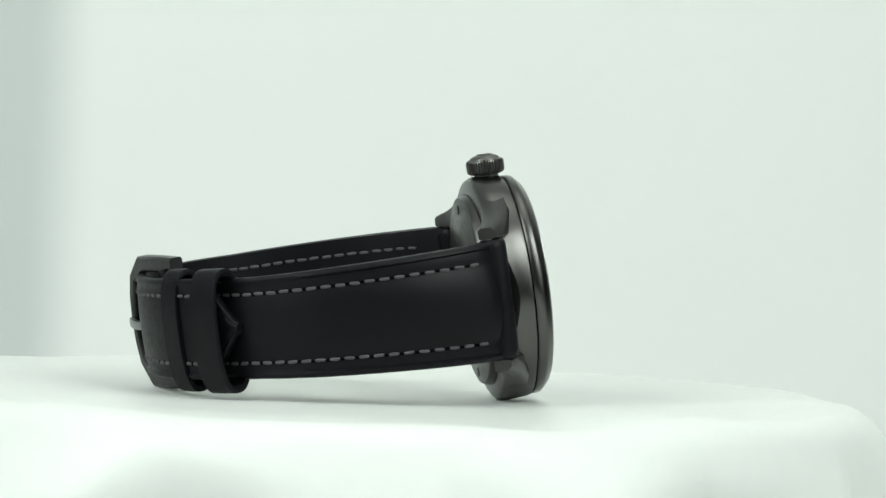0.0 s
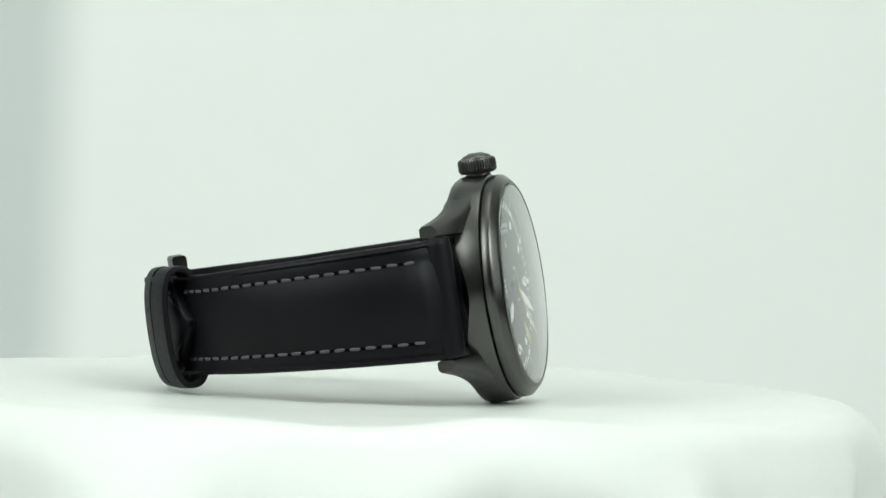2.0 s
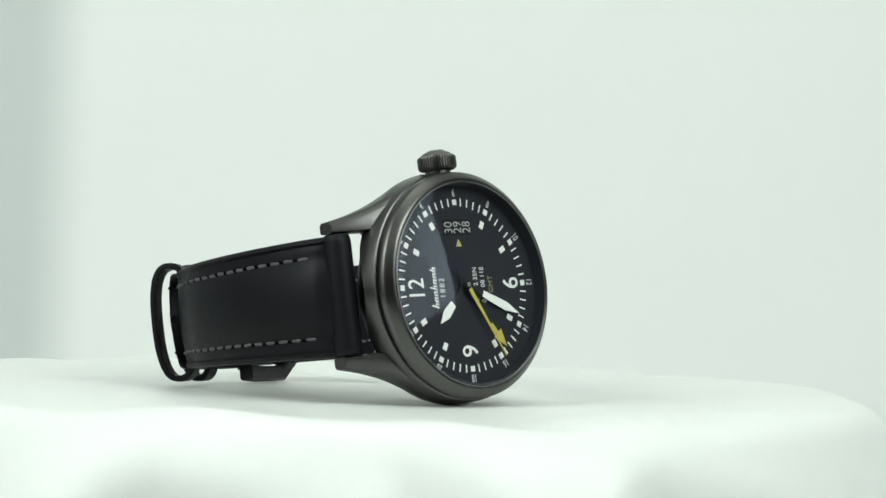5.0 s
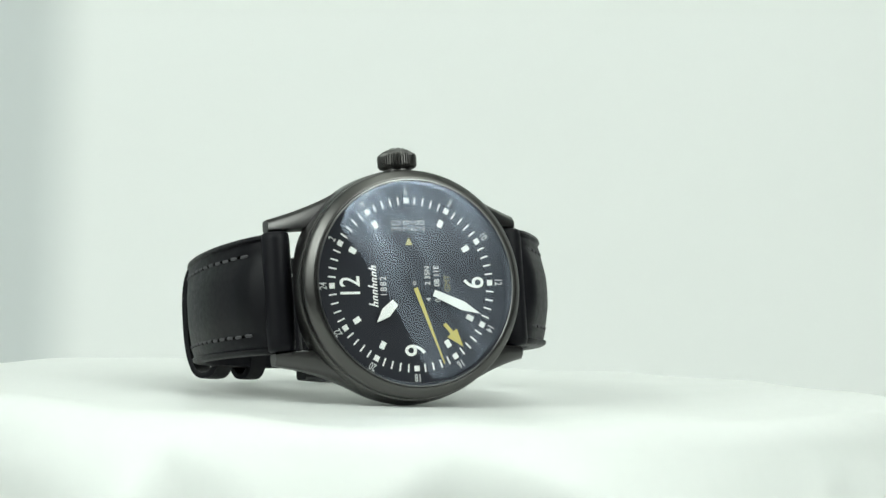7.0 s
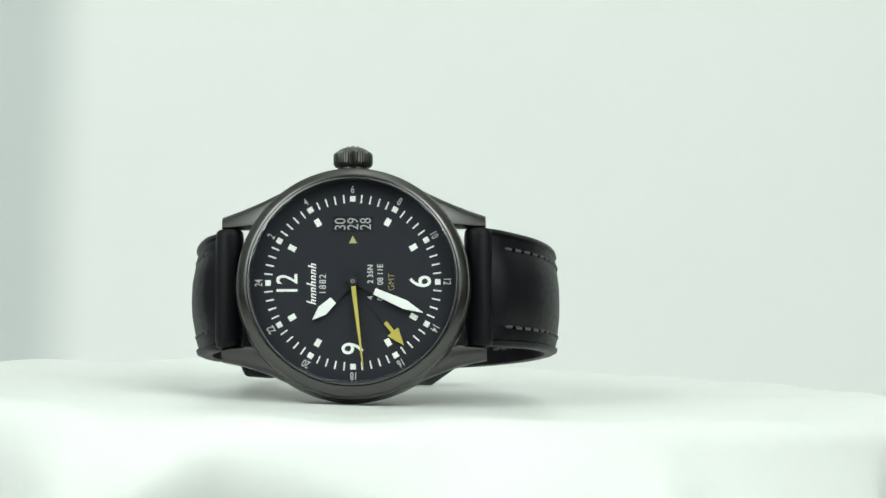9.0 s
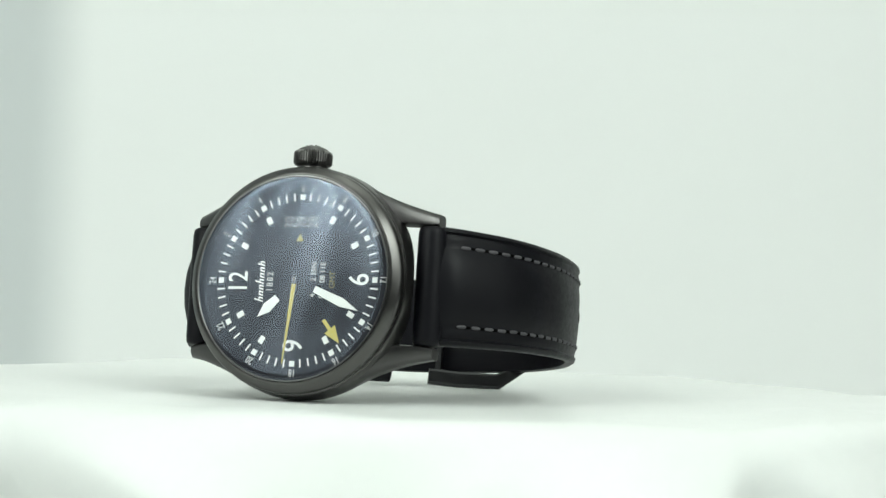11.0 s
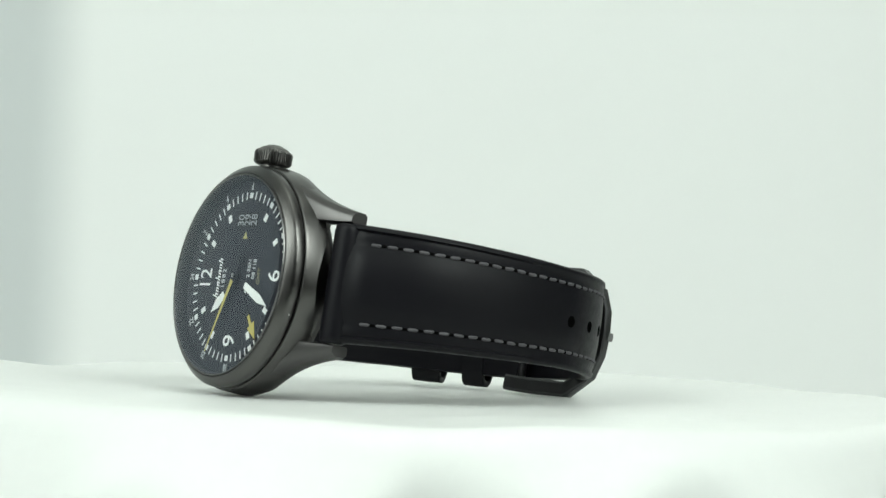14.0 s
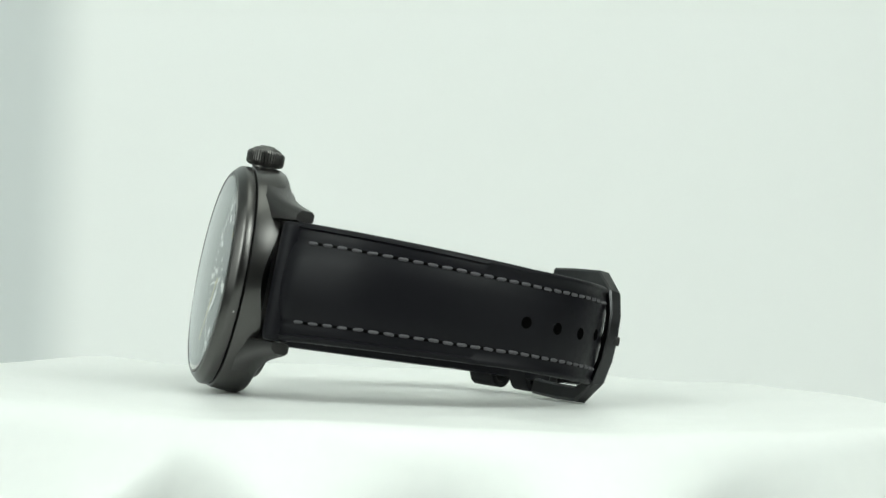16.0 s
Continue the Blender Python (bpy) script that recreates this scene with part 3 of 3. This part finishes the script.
def rounded(hw, hh, n=40, power=2.6):
    pts = []
    for k in range(n):
        a = 2 * math.pi * (k + 0.5) / n
        c, d = math.cos(a), math.sin(a)
        pts.append((hw * math.copysign(abs(c) ** (2 / power), c), hh * math.copysign(abs(d) ** (2 / power), d)))
    return pts


def keeper(p, t, out, hw, hh, band):
    z = Vector((0, 0, 1))
    secs = []
    for grow, s in ((0, -band / 2 + 0.2), (0.45, -band / 2), (1.1, -band / 2 + 0.25), (1.15, 0), (1.1, band / 2 - 0.25), (0.45, band / 2), (0, band / 2 - 0.2)):
        secs.append([(p + t * s + z * a + out * b) for a, b in rounded(hw + grow, hh + grow)])
    return part("keeper", loft(secs, loop=True), LEATHER, WATCH, "black leather strap loop", sharp=60)


for s, hh, band, off in ((52.9, 3.2, 6.2, 2.5), (63.2, 2.6, 5.0, 1.4)):
    p, t = along(STRAP_L, s)
    out = Vector((-t.y, t.x, 0))
    keeper(p + out * off, t, out, 10.3, hh, band)


# pin buckle
def buckle():
    mid = 1.9
    ring = [(0.5, 63.9, 10.6), (6, 66.5, 10.9), (13.5, 69.0, 10.9), (18.4, 70.3, 8.2), (20.0, 70.7, 4.2), (20.3, 70.8, 0), (20.0, 70.7, -4.2), (18.4, 70.3, -8.4), (13.5, 69.0, -11.4), (6, 66.5, -11.4), (0.5, 63.9, -11.1)]
    pts = [Vector((x, y, z + mid)) for x, y, z in ring]
    tan = tangents(pts)
    up = Vector((-0.45, 0.89, 0)).normalized()
    secs = []
    for (x, y, z), p, t in zip(ring, pts, tan):
        side = t.cross(up).normalized()
        upn = side.cross(t).normalized()
        fat = 1.5 if abs(z) > 9 else 0.85
        secs.append([p + side * a * fat + upn * b for a, b in ((-0.7, -1.4), (0.7, -1.4), (1, -1.0), (1, 1.0), (0.7, 1.4), (-0.7, 1.4), (-1, 1.0), (-1, -1.0))])
    ob = part("buckle", loft(secs), PVD_DARK, WATCH, "dark gunmetal pin buckle", sharp=30)
    pin = loft([[(1.5 + 0.8 * math.cos(a), 66.4 + 0.8 * math.sin(a), z) for a in [2 * math.pi * i / 12 for i in range(12)]] for z in (-8.4, 12.0)])
    part("hinge_pin", pin, PVD_DARK, ob)
    prong = [Vector(q) for q in ((1.5, 67.9, 1.4), (6, 70.6, 1.4), (13, 72.3, 1.4), (18.6, 72.4, 1.4), (20.9, 72.0, 1.4))]
    tn = tangents(prong)
    part("prong", loft([[q + Vector((-t.y, t.x, 0)) * a + Vector((0, 0, b)) for a, b in ((-0.5, -0.8), (0.5, -0.8), (0.6, 0), (0.5, 0.8), (-0.5, 0.8))] for q, t in zip(prong, tn)]), RING, ob, "bare steel buckle prong")
    return ob


buckle()


# ---------------------------------------------------------------- the turning
TURN = [(0.0, 97.9), (16.0, -79.0)]
STAND = pose(-0.00258, -0.02771, 0.0221) @ pose(0, 0, 0, -9.65) @ pose(0, 0, 0, 0, -2.34)


def motions():
    times = [k * 0.5 for k in range(33)]

    def angle(t):
        for (a, u), (b, v) in zip(TURN, TURN[1:]):
            if a <= t <= b:
                return u + (v - u) * (t - a) / (b - a)

    for ob in (TABLE, CLOTH):
        walk(ob, [(t, pose(0, 0, 0, 0, 0, angle(t))) for t in times])
    walk(WATCH, [(t, pose(0, 0, 0, 0, 0, angle(t)) @ STAND) for t in times])
    walk(SECOND, [(t, pose(0, 0, 0, 0, 6 * (43.9 + t - 9), 0)) for t in times])


motions()
